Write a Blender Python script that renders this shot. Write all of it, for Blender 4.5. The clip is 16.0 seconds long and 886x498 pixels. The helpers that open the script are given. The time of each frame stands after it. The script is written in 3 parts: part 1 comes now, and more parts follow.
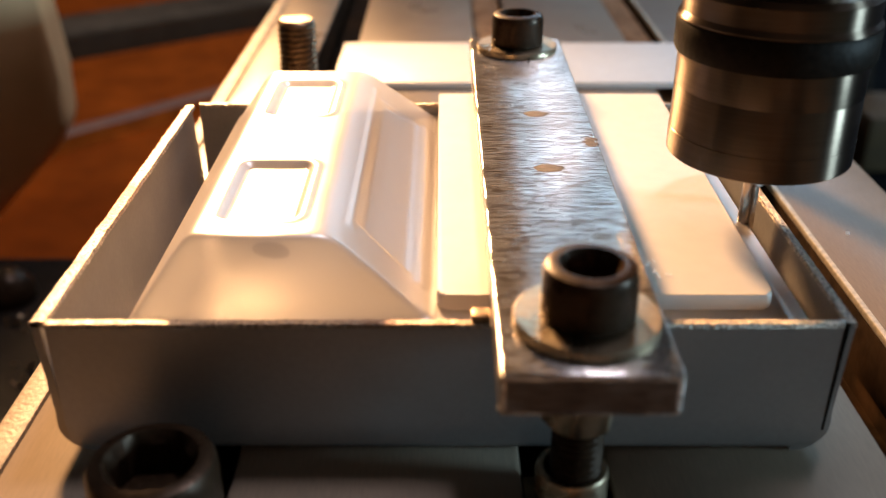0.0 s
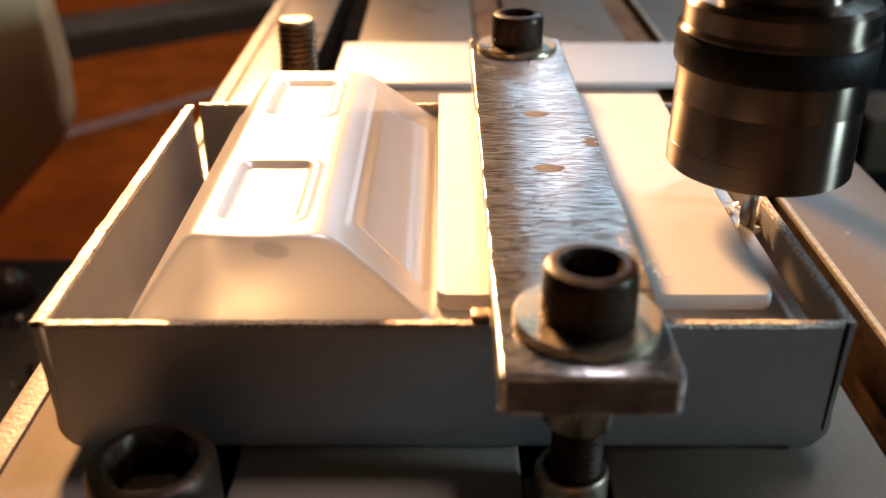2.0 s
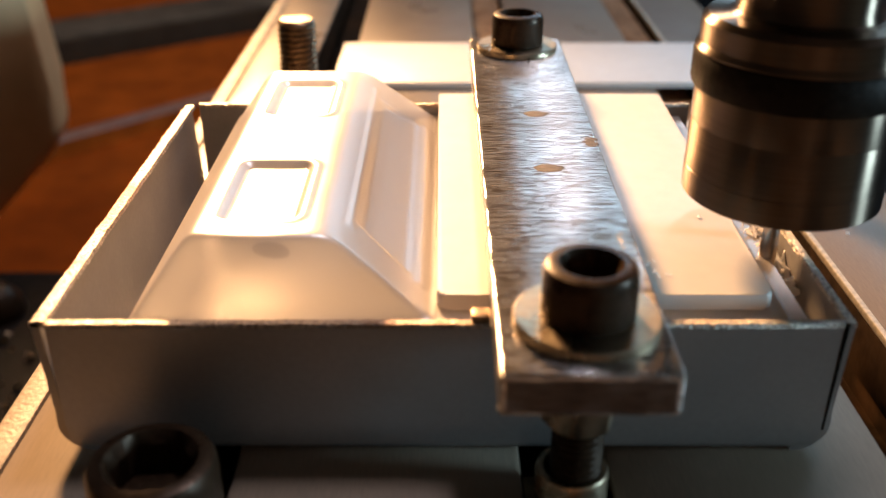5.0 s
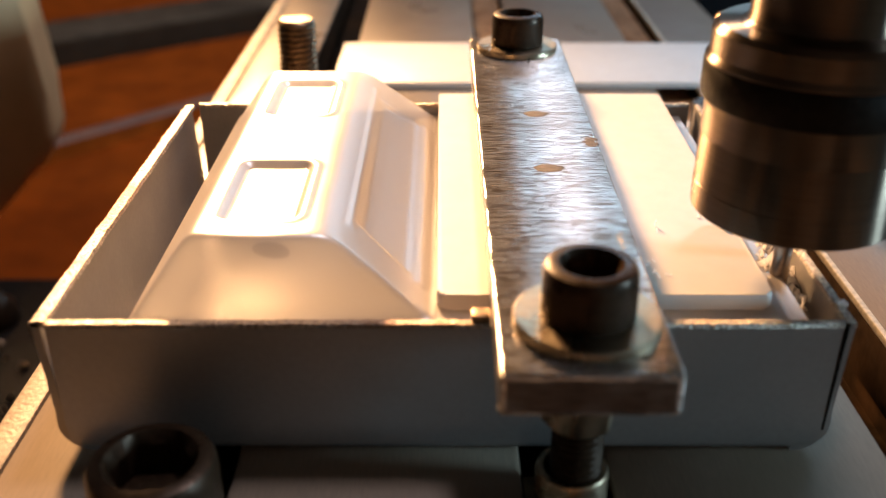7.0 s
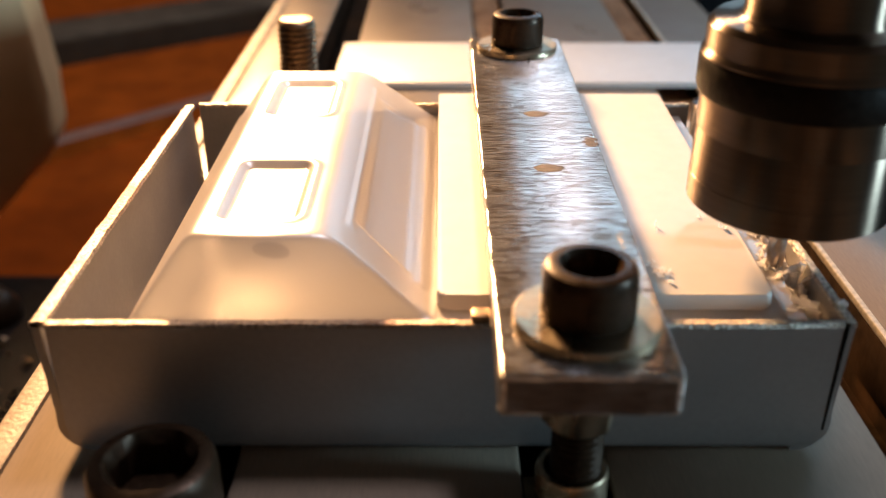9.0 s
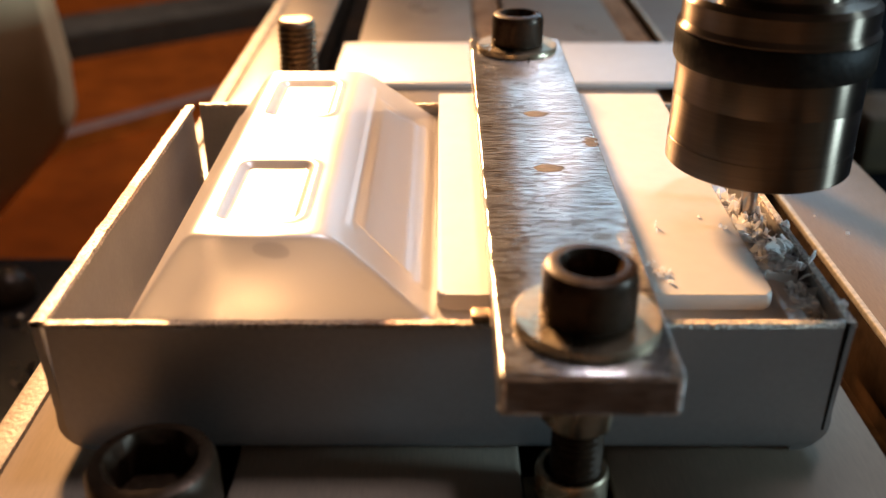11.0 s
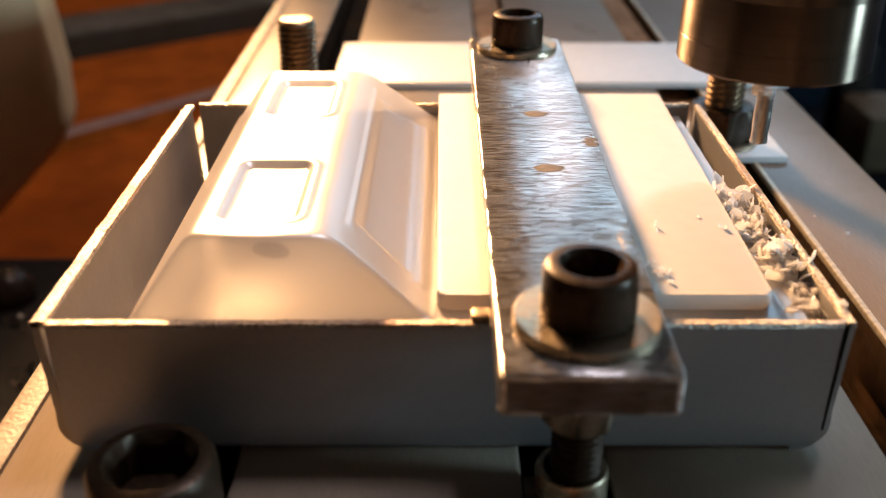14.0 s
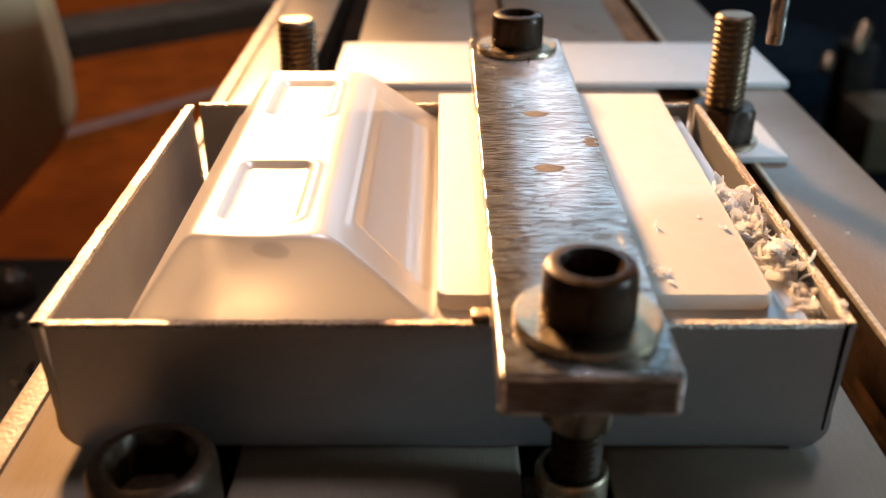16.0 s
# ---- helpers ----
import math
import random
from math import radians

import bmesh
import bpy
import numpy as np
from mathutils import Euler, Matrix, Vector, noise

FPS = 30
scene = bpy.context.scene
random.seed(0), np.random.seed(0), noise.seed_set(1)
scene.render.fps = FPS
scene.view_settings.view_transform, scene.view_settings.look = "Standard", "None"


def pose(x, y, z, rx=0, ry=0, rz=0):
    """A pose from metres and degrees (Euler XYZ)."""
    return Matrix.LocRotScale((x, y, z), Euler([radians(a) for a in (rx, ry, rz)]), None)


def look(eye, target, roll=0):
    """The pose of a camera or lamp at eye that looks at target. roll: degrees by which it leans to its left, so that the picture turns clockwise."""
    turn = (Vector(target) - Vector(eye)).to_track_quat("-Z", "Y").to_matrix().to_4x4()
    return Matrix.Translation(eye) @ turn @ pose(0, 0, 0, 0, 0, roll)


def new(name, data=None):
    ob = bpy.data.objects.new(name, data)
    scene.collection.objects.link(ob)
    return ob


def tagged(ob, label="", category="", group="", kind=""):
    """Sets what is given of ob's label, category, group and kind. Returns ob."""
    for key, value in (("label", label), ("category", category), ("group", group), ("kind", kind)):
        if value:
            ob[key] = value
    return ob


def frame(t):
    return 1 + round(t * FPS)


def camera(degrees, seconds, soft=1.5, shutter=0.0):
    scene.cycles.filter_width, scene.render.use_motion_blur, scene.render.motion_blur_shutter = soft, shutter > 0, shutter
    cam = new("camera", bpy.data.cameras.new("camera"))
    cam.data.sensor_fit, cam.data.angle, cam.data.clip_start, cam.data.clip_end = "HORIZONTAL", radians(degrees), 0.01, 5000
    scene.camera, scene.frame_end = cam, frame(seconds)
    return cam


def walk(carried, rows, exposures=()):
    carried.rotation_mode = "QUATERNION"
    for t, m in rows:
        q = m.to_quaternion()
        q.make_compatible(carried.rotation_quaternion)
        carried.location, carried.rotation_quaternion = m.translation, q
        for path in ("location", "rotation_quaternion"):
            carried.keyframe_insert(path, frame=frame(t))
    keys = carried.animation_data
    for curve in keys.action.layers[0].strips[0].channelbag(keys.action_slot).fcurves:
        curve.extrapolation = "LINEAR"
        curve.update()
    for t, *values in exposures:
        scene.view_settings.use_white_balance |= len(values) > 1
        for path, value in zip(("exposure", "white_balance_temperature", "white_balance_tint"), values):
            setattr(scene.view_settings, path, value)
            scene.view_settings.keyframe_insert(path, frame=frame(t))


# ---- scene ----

MM = 0.001
cam = camera(49.5, 16.0, soft=1.25, shutter=0.5)
EYE = pose(0, -0.1247, 0.1028, 62.45, 0, 0)
walk(cam, [(0, EYE), (16, EYE)])
cam.data.dof.use_dof = True
cam.data.dof.focus_distance = 0.19
cam.data.dof.aperture_fstop = 15

# ---------------------------------------------------------------- light
world = bpy.data.worlds.new("workshop_air")
scene.world = world
world.use_nodes = True
bg = world.node_tree.nodes["Background"]
bg.inputs[0].default_value = (0.55, 0.66, 0.8, 1)
bg.inputs[1].default_value = 0.015


def area_lamp(name, eye, target, watts, colour, size, size_y=None):
    data = bpy.data.lights.new(name, "AREA")
    data.energy, data.color, data.size = watts, colour, size
    data.shape = "DISK"
    if size_y:
        data.shape, data.size_y = "RECTANGLE", size_y
    ob = new(name, data)
    ob.matrix_world = look(eye, target)
    return ob


# warm work lamp behind the machine table, a skylight overhead, and daylight in two windows
lamp = bpy.data.lights.new("work_lamp", "SPOT")
lamp.energy, lamp.color, lamp.shadow_soft_size = 240, (1.0, 0.56, 0.255), 0.09
lamp.spot_size, lamp.spot_blend = radians(33), 1.0
new("work_lamp", lamp).matrix_world = look((-0.29, 0.88, 0.455), (-0.065, -0.15, 0.0))
area_lamp("skylight", (0.55, 0.80, 2.58), (0.55, 0.80, 0), 27, (0.92, 0.84, 0.93), 0.32, 0.4)
area_lamp("window_light", (0.475, 1.69, 0.83), (0.03, 0.05, 0), 4.6, (0.44, 0.74, 1.0), 0.83, 0.36)
area_lamp("door_light", (1.18, 1.69, 1.15), (0.03, 0.05, 0), 3, (0.54, 0.80, 1.0), 0.46, 0.95)
area_lamp("side_window_light", (1.49, -0.24, 0.19), (0.03, 0.0, 0.02), 18, (0.50, 0.80, 1.0), 0.26, 0.3)


# ---------------------------------------------------------------- materials
def material(name, colour, rough=0.5, metal=0.0, vary=0.15, grain=400.0, bump=0.15, stain=None, stain_amount=0.0,
             stain_scale=40.0, stretch=(1, 1, 1), coat=0.0, rough_vary=0.12, bump_size=0.0004, per_object=0.0):
    m = bpy.data.materials.new(name)
    m.use_nodes = True
    n, l = m.node_tree.nodes, m.node_tree.links
    b = n["Principled BSDF"]
    geo = n.new("ShaderNodeTexCoord")
    mp = n.new("ShaderNodeMapping")
    mp.inputs["Scale"].default_value = stretch
    l.new(geo.outputs["Object"], mp.inputs[0])
    fine = n.new("ShaderNodeTexNoise")
    fine.inputs["Scale"].default_value, fine.inputs["Detail"].default_value = grain, 5
    l.new(mp.outputs[0], fine.inputs["Vector"])
    large = n.new("ShaderNodeTexNoise")
    large.inputs["Scale"].default_value, large.inputs["Detail"].default_value = stain_scale, 6
    l.new(geo.outputs["Object"], large.inputs["Vector"])
    ramp = n.new("ShaderNodeMapRange")
    ramp.inputs[1].default_value, ramp.inputs[2].default_value = 0.3, 0.7
    ramp.inputs[3].default_value, ramp.inputs[4].default_value = 1 - vary, 1 + vary
    l.new(fine.outputs["Fac"], ramp.inputs[0])
    mul = n.new("ShaderNodeMix")
    mul.data_type, mul.blend_type = "RGBA", "MULTIPLY"
    mul.inputs["Factor"].default_value = 1
    mul.inputs[6].default_value = (*colour, 1)
    l.new(ramp.outputs[0], mul.inputs[7])
    out = mul.outputs[2]
    if stain is not None:
        cut = n.new("ShaderNodeMapRange")
        cut.inputs[1].default_value, cut.inputs[2].default_value = 0.48, 0.68
        cut.inputs[3].default_value, cut.inputs[4].default_value = 0, stain_amount
        l.new(large.outputs["Fac"], cut.inputs[0])
        mix = n.new("ShaderNodeMix")
        mix.data_type = "RGBA"
        mix.inputs[7].default_value = (*stain, 1)
        l.new(cut.outputs[0], mix.inputs["Factor"])
        l.new(out, mix.inputs[6])
        out = mix.outputs[2]
    l.new(out, b.inputs["Base Color"])
    rr = n.new("ShaderNodeMapRange")
    rr.inputs[1].default_value, rr.inputs[2].default_value = 0.3, 0.7
    rr.inputs[3].default_value, rr.inputs[4].default_value = max(0.03, rough - rough_vary), min(1, rough + rough_vary)
    l.new(large.outputs["Fac"], rr.inputs[0])
    l.new(rr.outputs[0], b.inputs["Roughness"])
    b.inputs["Metallic"].default_value = metal
    b.inputs["Coat Weight"].default_value = coat
    if bump:
        bp = n.new("ShaderNodeBump")
        bp.inputs["Strength"].default_value, bp.inputs["Distance"].default_value = bump, bump_size
        l.new(fine.outputs["Fac"], bp.inputs["Height"])
        l.new(bp.outputs[0], b.inputs["Normal"])
    return m


def frosted(name, colour, through_amount, see, gloss_rough, gloss=0.32):
    """Cloudy plastic: scatters, lets light through, shows a little of what lies behind."""
    m = bpy.data.materials.new(name)
    m.use_nodes = True
    n, l = m.node_tree.nodes, m.node_tree.links
    n.clear()
    out = n.new("ShaderNodeOutputMaterial")
    dif, tra, cle, glo = (n.new("ShaderNodeBsdf" + k) for k in ("Diffuse", "Translucent", "Transparent", "Glossy"))
    noi = n.new("ShaderNodeTexNoise")
    noi.inputs["Scale"].default_value, noi.inputs["Detail"].default_value = 90, 5
    co = n.new("ShaderNodeTexCoord")
    l.new(co.outputs["Object"], noi.inputs["Vector"])
    rm = n.new("ShaderNodeMapRange")
    rm.inputs[1].default_value, rm.inputs[2].default_value = 0.3, 0.7
    rm.inputs[3].default_value, rm.inputs[4].default_value = gloss_rough * 0.95, gloss_rough * 1.06
    l.new(noi.outputs["Fac"], rm.inputs[0])
    l.new(rm.outputs[0], glo.inputs["Roughness"])
    dif.inputs[0].default_value = (*colour, 1)
    tra.inputs[0].default_value = tuple(1 - 0.3 * (1 - c) for c in colour) + (1,)
    a, b, c = (n.new("ShaderNodeMixShader") for _ in range(3))
    a.inputs[0].default_value = through_amount
    l.new(dif.outputs[0], a.inputs[1]), l.new(tra.outputs[0], a.inputs[2])
    b.inputs[0].default_value = see
    l.new(a.outputs[0], b.inputs[1]), l.new(cle.outputs[0], b.inputs[2])
    c.inputs[0].default_value = gloss
    l.new(b.outputs[0], c.inputs[1]), l.new(glo.outputs[0], c.inputs[2])
    l.new(c.outputs[0], out.inputs[0])
    return m


def scratched(name):
    """Flat steel with short crossing grinding marks, bright on grey-brown."""
    m = bpy.data.materials.new(name)
    m.use_nodes = True
    n, l = m.node_tree.nodes, m.node_tree.links
    b = n["Principled BSDF"]
    co = n.new("ShaderNodeTexCoord")
    bend = n.new("ShaderNodeTexNoise")
    bend.inputs["Scale"].default_value, bend.inputs["Detail"].default_value = 55, 2
    l.new(co.outputs["Object"], bend.inputs["Vector"])
    sway = n.new("ShaderNodeVectorMath")
    sway.operation = "MULTIPLY_ADD"
    sway.inputs[1].default_value = (0.0, 0.0012, 0.0)
    l.new(bend.outputs["Color"], sway.inputs[0]), l.new(co.outputs["Object"], sway.inputs[2])
    layers = []
    for angle, across, size, lo, hi in ((5, 0.045, 5200, 0.50, 0.56), (-4, 0.07, 7600, 0.56, 0.61), (12, 0.045, 4600, 0.60, 0.64)):
        mp, marks, cut = n.new("ShaderNodeMapping"), n.new("ShaderNodeTexNoise"), n.new("ShaderNodeMapRange")
        mp.inputs["Rotation"].default_value = (0, 0, radians(angle))
        mp.inputs["Scale"].default_value = (across, 1, 1)
        l.new(sway.outputs[0], mp.inputs[0])
        marks.inputs["Scale"].default_value, marks.inputs["Detail"].default_value, marks.inputs["Roughness"].default_value = size, 1.0, 0.5
        l.new(mp.outputs[0], marks.inputs["Vector"])
        cut.inputs[1].default_value, cut.inputs[2].default_value = lo, hi
        l.new(marks.outputs["Fac"], cut.inputs[0])
        layers.append(cut.outputs[0])
    total = layers[0]
    for weight, other in ((0.75, layers[1]), (0.9, layers[2])):
        add = n.new("ShaderNodeMath")
        add.operation, add.use_clamp = "MULTIPLY_ADD", True
        add.inputs[1].default_value = weight
        l.new(other, add.inputs[0]), l.new(total, add.inputs[2])
        total = add.outputs[0]
    tone = n.new("ShaderNodeMix")
    tone.data_type = "RGBA"
    tone.inputs[6].default_value, tone.inputs[7].default_value = (0.17, 0.125, 0.09, 1), (0.94, 0.92, 0.90, 1)
    l.new(total, tone.inputs["Factor"])
    rust, patch, brown = n.new("ShaderNodeTexNoise"), n.new("ShaderNodeMapRange"), n.new("ShaderNodeMix")
    rust.inputs["Scale"].default_value, rust.inputs["Detail"].default_value = 70, 6
    l.new(co.outputs["Object"], rust.inputs["Vector"])
    patch.inputs[1].default_value, patch.inputs[2].default_value, patch.inputs[4].default_value = 0.5, 0.7, 0.5
    l.new(rust.outputs["Fac"], patch.inputs[0])
    brown.data_type = "RGBA"
    brown.inputs[7].default_value = (0.24, 0.17, 0.12, 1)
    l.new(patch.outputs[0], brown.inputs["Factor"])
    l.new(tone.outputs[2], brown.inputs[6])
    l.new(brown.outputs[2], b.inputs["Base Color"])
    b.inputs["Metallic"].default_value = 0.87
    rr = n.new("ShaderNodeMapRange")
    rr.inputs[3].default_value, rr.inputs[4].default_value = 0.31, 0.26
    l.new(total, rr.inputs[0])
    l.new(rr.outputs[0], b.inputs["Roughness"])
    b.inputs["Anisotropic"].default_value = 1.0
    tan = n.new("ShaderNodeTangent")
    tan.direction_type, tan.uv_map = "UV_MAP", "along"
    l.new(tan.outputs[0], b.inputs["Tangent"])
    bp = n.new("ShaderNodeBump")
    bp.inputs["Strength"].default_value, bp.inputs["Distance"].default_value = 0.1, 0.00006
    l.new(total, bp.inputs["Height"])
    l.new(bp.outputs[0], b.inputs["Normal"])
    return m


def turned(name):
    """Steel off the lathe: fine rings round the axis, which draw highlights out along it."""
    m = material(name, (0.145, 0.104, 0.074), 0.34, 1.0, 0.10, 500, 0.02, (0.085, 0.065, 0.05), 0.35, 60, stretch=(0.15, 0.15, 6), rough_vary=0.04)
    n, l = m.node_tree.nodes, m.node_tree.links
    b = n["Principled BSDF"]
    tan = n.new("ShaderNodeTangent")
    tan.direction_type, tan.axis = "RADIAL", "Z"
    l.new(tan.outputs[0], b.inputs["Tangent"])
    b.inputs["Anisotropic"].default_value, b.inputs["Anisotropic Rotation"].default_value = 1.0, 0.25
    return m


SHEET = material("zinc_sheet", (0.30, 0.282, 0.268), 0.36, 0.45, 0.05, 900, 0.06, (0.215, 0.21, 0.205), 0.5, 30)
RAW = material("sawn_edge", (0.48, 0.42, 0.36), 0.42, 0.9, 0.6, 1800, 1.0, (0.24, 0.12, 0.065), 0.85, 28, bump_size=0.0009)
IRON = material("ground_iron", (0.24, 0.188, 0.14), 0.33, 0.0, 0.10, 500, 0.06, (0.18, 0.13, 0.085), 0.5, 28, stretch=(6, 0.5, 1), rough_vary=0.06)
# table iron below the slot lips, the slots' shade put into its colour
IRON_SHADED = material("shaded_slot_iron", (0.035, 0.02, 0.01), 0.85, 0.0, 0.5, 300, 0.4, (0.075, 0.038, 0.017), 0.8, 60)
DIRT = material("packed_dirt", (0.34, 0.19, 0.09), 0.9, 0.0, 0.5, 300, 0.6, (0.20, 0.10, 0.045), 0.8, 90)
# pale golden metal: lamp highlight of the slot chamfer put into colour
LAMPLIT_EDGE = material("lamplit_edge", (0.60, 0.49, 0.35), 0.42, 0.35, 0.25, 700, 0.2, (0.38, 0.28, 0.18), 0.5, 90)
BAR = scratched("scratched_bar")
BLACK = material("black_oxide", (0.034, 0.0195, 0.011), 0.34, 0.35, 0.3, 700, 0.15, (0.05, 0.03, 0.017), 0.4, 200)
ZINC = material("zinc_washer", (0.42, 0.33, 0.225), 0.32, 1.0, 0.12, 900, 0.12, (0.24, 0.18, 0.12), 0.4, 150)
STUD = material("stud_steel", (0.23, 0.155, 0.092), 0.36, 0.95, 0.25, 800, 0.2, (0.10, 0.07, 0.05), 0.6, 150)
CHUCK = turned("turned_steel")
KNURL = material("dark_ring", (0.016, 0.012, 0.009), 0.5, 0.2, 0.25, 900, 0.2)
CARBIDE = material("cutter_steel", (0.42, 0.36, 0.31), 0.32, 1.0, 0.15, 900, 0.1)
PATCH = material("rusty_patch", (0.06, 0.041, 0.032), 0.6, 0.2, 0.5, 900, 0.3, (0.13, 0.10, 0.085), 0.6, 300)
PLATE = material("ivory_board", (0.75, 0.685, 0.635), 0.55, 0.0, 0.03, 260, 0.06, (0.73, 0.68, 0.60), 0.4, 35)
WHITE = material("white_strip", (0.80, 0.785, 0.77), 0.5, 0.0, 0.03, 300, 0.05, (0.72, 0.70, 0.67), 0.3, 30)
FROST = frosted("frosted_plastic", (0.80, 0.68, 0.605), 0.78, 0.22, 0.34)
MARK = frosted("darker_plastic", (0.56, 0.46, 0.40), 0.68, 0.25, 0.34)
# nearly opaque copy for the unseen back skirt, to stop light leaking through
SKIRT = frosted("light_blocking_plastic", (0.98, 0.90, 0.865), 0.6, 0.02, 0.38)
CHIP = frosted("swarf_plastic", (0.98, 0.945, 0.92), 0.55, 0.08, 0.3, 0.1)
END = material("rusty_sawn_end", (0.12, 0.085, 0.065), 0.42, 0.8, 0.4, 900, 0.4, (0.26, 0.22, 0.19), 0.5, 120, stretch=(0.3, 1, 3))
CREAM = material("cream_enamel", (0.78, 0.48, 0.235), 0.5, 0.0, 0.06, 60, 0.05, (0.66, 0.39, 0.18), 0.5, 14)
RUST = material("red_brown_paint", (0.31, 0.055, 0.004), 0.7, 0.0, 0.25, 40, 0.1, (0.19, 0.033, 0.003), 0.6, 8)
# top of the curved rim: lighter copy, the light put into its colour
RIM_LIT = material("rim_top_lit", (0.115, 0.078, 0.05), 0.6, 0.0, 0.25, 60, 0.1, (0.05, 0.033, 0.022), 0.7, 14)
# pinkish colour for the light that the step's bevel catches
STEP_HIGHLIGHT = material("step_highlight", (0.22, 0.075, 0.04), 0.6, 0.0, 0.2, 60, 0.1, (0.30, 0.12, 0.06), 0.6, 20)
ROUGH_IRON = material("cast_edge", (0.30, 0.24, 0.17), 0.6, 0.1, 0.22, 1100, 0.3, (0.22, 0.16, 0.10), 0.6, 160, bump_size=0.0006)
# front of the curved rim: near-black copy, shade put into its colour
RIM_SHADED = material("rim_face_shaded", (0.035, 0.018, 0.009), 0.7, 0.0, 0.15, 60, 0.1, (0.04, 0.028, 0.02), 0.5, 12)
GREASE = material("oily_black_iron", (0.012, 0.009, 0.007), 0.6, 0.0, 0.4, 250, 0.5, (0.03, 0.018, 0.012), 0.6, 60)
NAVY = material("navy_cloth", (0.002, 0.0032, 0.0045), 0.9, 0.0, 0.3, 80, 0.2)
for dull in (KNURL, NAVY, GREASE, IRON_SHADED, RUST, RIM_SHADED, RIM_LIT):
    dull.node_tree.nodes["Principled BSDF"].inputs["Specular IOR Level"].default_value = 0.05
IRON.node_tree.nodes["Principled BSDF"].inputs["Specular IOR Level"].default_value = 0.25
BLACK.node_tree.nodes["Principled BSDF"].inputs["Specular IOR Level"].default_value = 0.12
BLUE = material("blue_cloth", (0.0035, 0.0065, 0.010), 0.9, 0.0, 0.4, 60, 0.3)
BLUE.node_tree.nodes["Principled BSDF"].inputs["Specular IOR Level"].default_value = 0.05
# colour of the unseen east wall, chosen to reflect cool fill light
COOL_BOUNCE = material("cool_bounce_wall", (0.30, 0.35, 0.40), 0.9, 0.0, 0.1, 30, 0.1, (0.24, 0.28, 0.32), 0.5, 3)
PLASTER = material("workshop_wall", (0.12, 0.08, 0.052), 0.9, 0.0, 0.1, 30, 0.1, (0.09, 0.06, 0.04), 0.5, 3)
OCHRE = material("ochre_card", (0.06, 0.036, 0.012), 0.8, 0.0, 0.2, 60, 0.1)


# ---------------------------------------------------------------- mesh helpers (millimetres)
def part(name, bm, mat, parent=None, label="", at=None, smooth=35, recalc=True):
    me = bpy.data.meshes.new(name)
    if recalc:
        bmesh.ops.recalc_face_normals(bm, faces=bm.faces)
    bm.to_mesh(me)
    bm.free()
    me.transform(Matrix.Scale(MM, 4))
    for p in me.polygons:
        p.use_smooth = True
    me.set_sharp_from_angle(angle=radians(smooth))
    me.materials.append(mat)
    ob = new(name, me)
    if at is not None:
        ob.location = Vector(at) * MM
    if parent is not None:
        ob.parent = parent
    if label:
        tagged(ob, label)
    return ob


def thing(name, at, label, category, group="", kind=""):
    ob = new(name)
    ob.empty_display_size = 0.01
    ob.location = Vector(at) * MM
    return tagged(ob, label, category, group, kind)


def block(x0, x1, y0, y1, z0, z1, bevel=0.0, segs=2, bm=None):
    bm = bm or bmesh.new()
    r = bmesh.ops.create_cube(bm, size=1)
    for v in r["verts"]:
        v.co = ((x0 + x1) / 2 + v.co.x * (x1 - x0), (y0 + y1) / 2 + v.co.y * (y1 - y0), (z0 + z1) / 2 + v.co.z * (z1 - z0))
    if bevel:
        edges = list({e for v in r["verts"] for e in v.link_edges})
        bmesh.ops.bevel(bm, geom=edges, offset=bevel, segments=segs, profile=0.5, affect="EDGES")
    return bm


def lathe(profile, segs=64, bm=None, cx=0, cy=0):
    """A turned body from (radius, height) pairs; radius 0 closes it."""
    bm = bm or bmesh.new()
    rings = []
    for r, z in profile:
        if r < 1e-6:
            rings.append([bm.verts.new((cx, cy, z))])
        else:
            rings.append([bm.verts.new((cx + r * math.cos(2 * math.pi * k / segs), cy + r * math.sin(2 * math.pi * k / segs), z)) for k in range(segs)])
    for a, b in zip(rings, rings[1:]):
        for k in range(segs):
            j = (k + 1) % segs
            if len(a) == 1 and len(b) > 1:
                bm.faces.new((a[0], b[k], b[j]))
            elif len(b) == 1 and len(a) > 1:
                bm.faces.new((a[k], b[0], a[j]))
            elif len(a) > 1:
                bm.faces.new((a[k], a[j], b[j], b[k]))
    return bm


def thread(radius, depth, pitch, z0, z1, segs=32, steps=6):
    """A screw thread: rings whose radius follows the helix, closed at both ends."""
    bm = bmesh.new()
    n = int((z1 - z0) / pitch * steps)
    rings = []
    for i in range(n + 1):
        z = z0 + (z1 - z0) * i / n
        ring = []
        for k in range(segs):
            u = ((z - z0) / pitch - k / segs) % 1.0
            tri = abs(2 * u - 1)
            r = radius - depth * min(1, max(0, (1 - tri) * 1.5 - 0.2))
            if i > n - 4:
                r = min(r, radius - 0.25 * (i - (n - 4)))
            ring.append(bm.verts.new((r * math.cos(2 * math.pi * k / segs), r * math.sin(2 * math.pi * k / segs), z)))
        rings.append(ring)
    for a, b in zip(rings, rings[1:]):
        for k in range(segs):
            j = (k + 1) % segs
            bm.faces.new((a[k], a[j], b[j], b[k]))
    bm.faces.new(rings[0][::-1])
    bm.faces.new(rings[-1])
    return bm


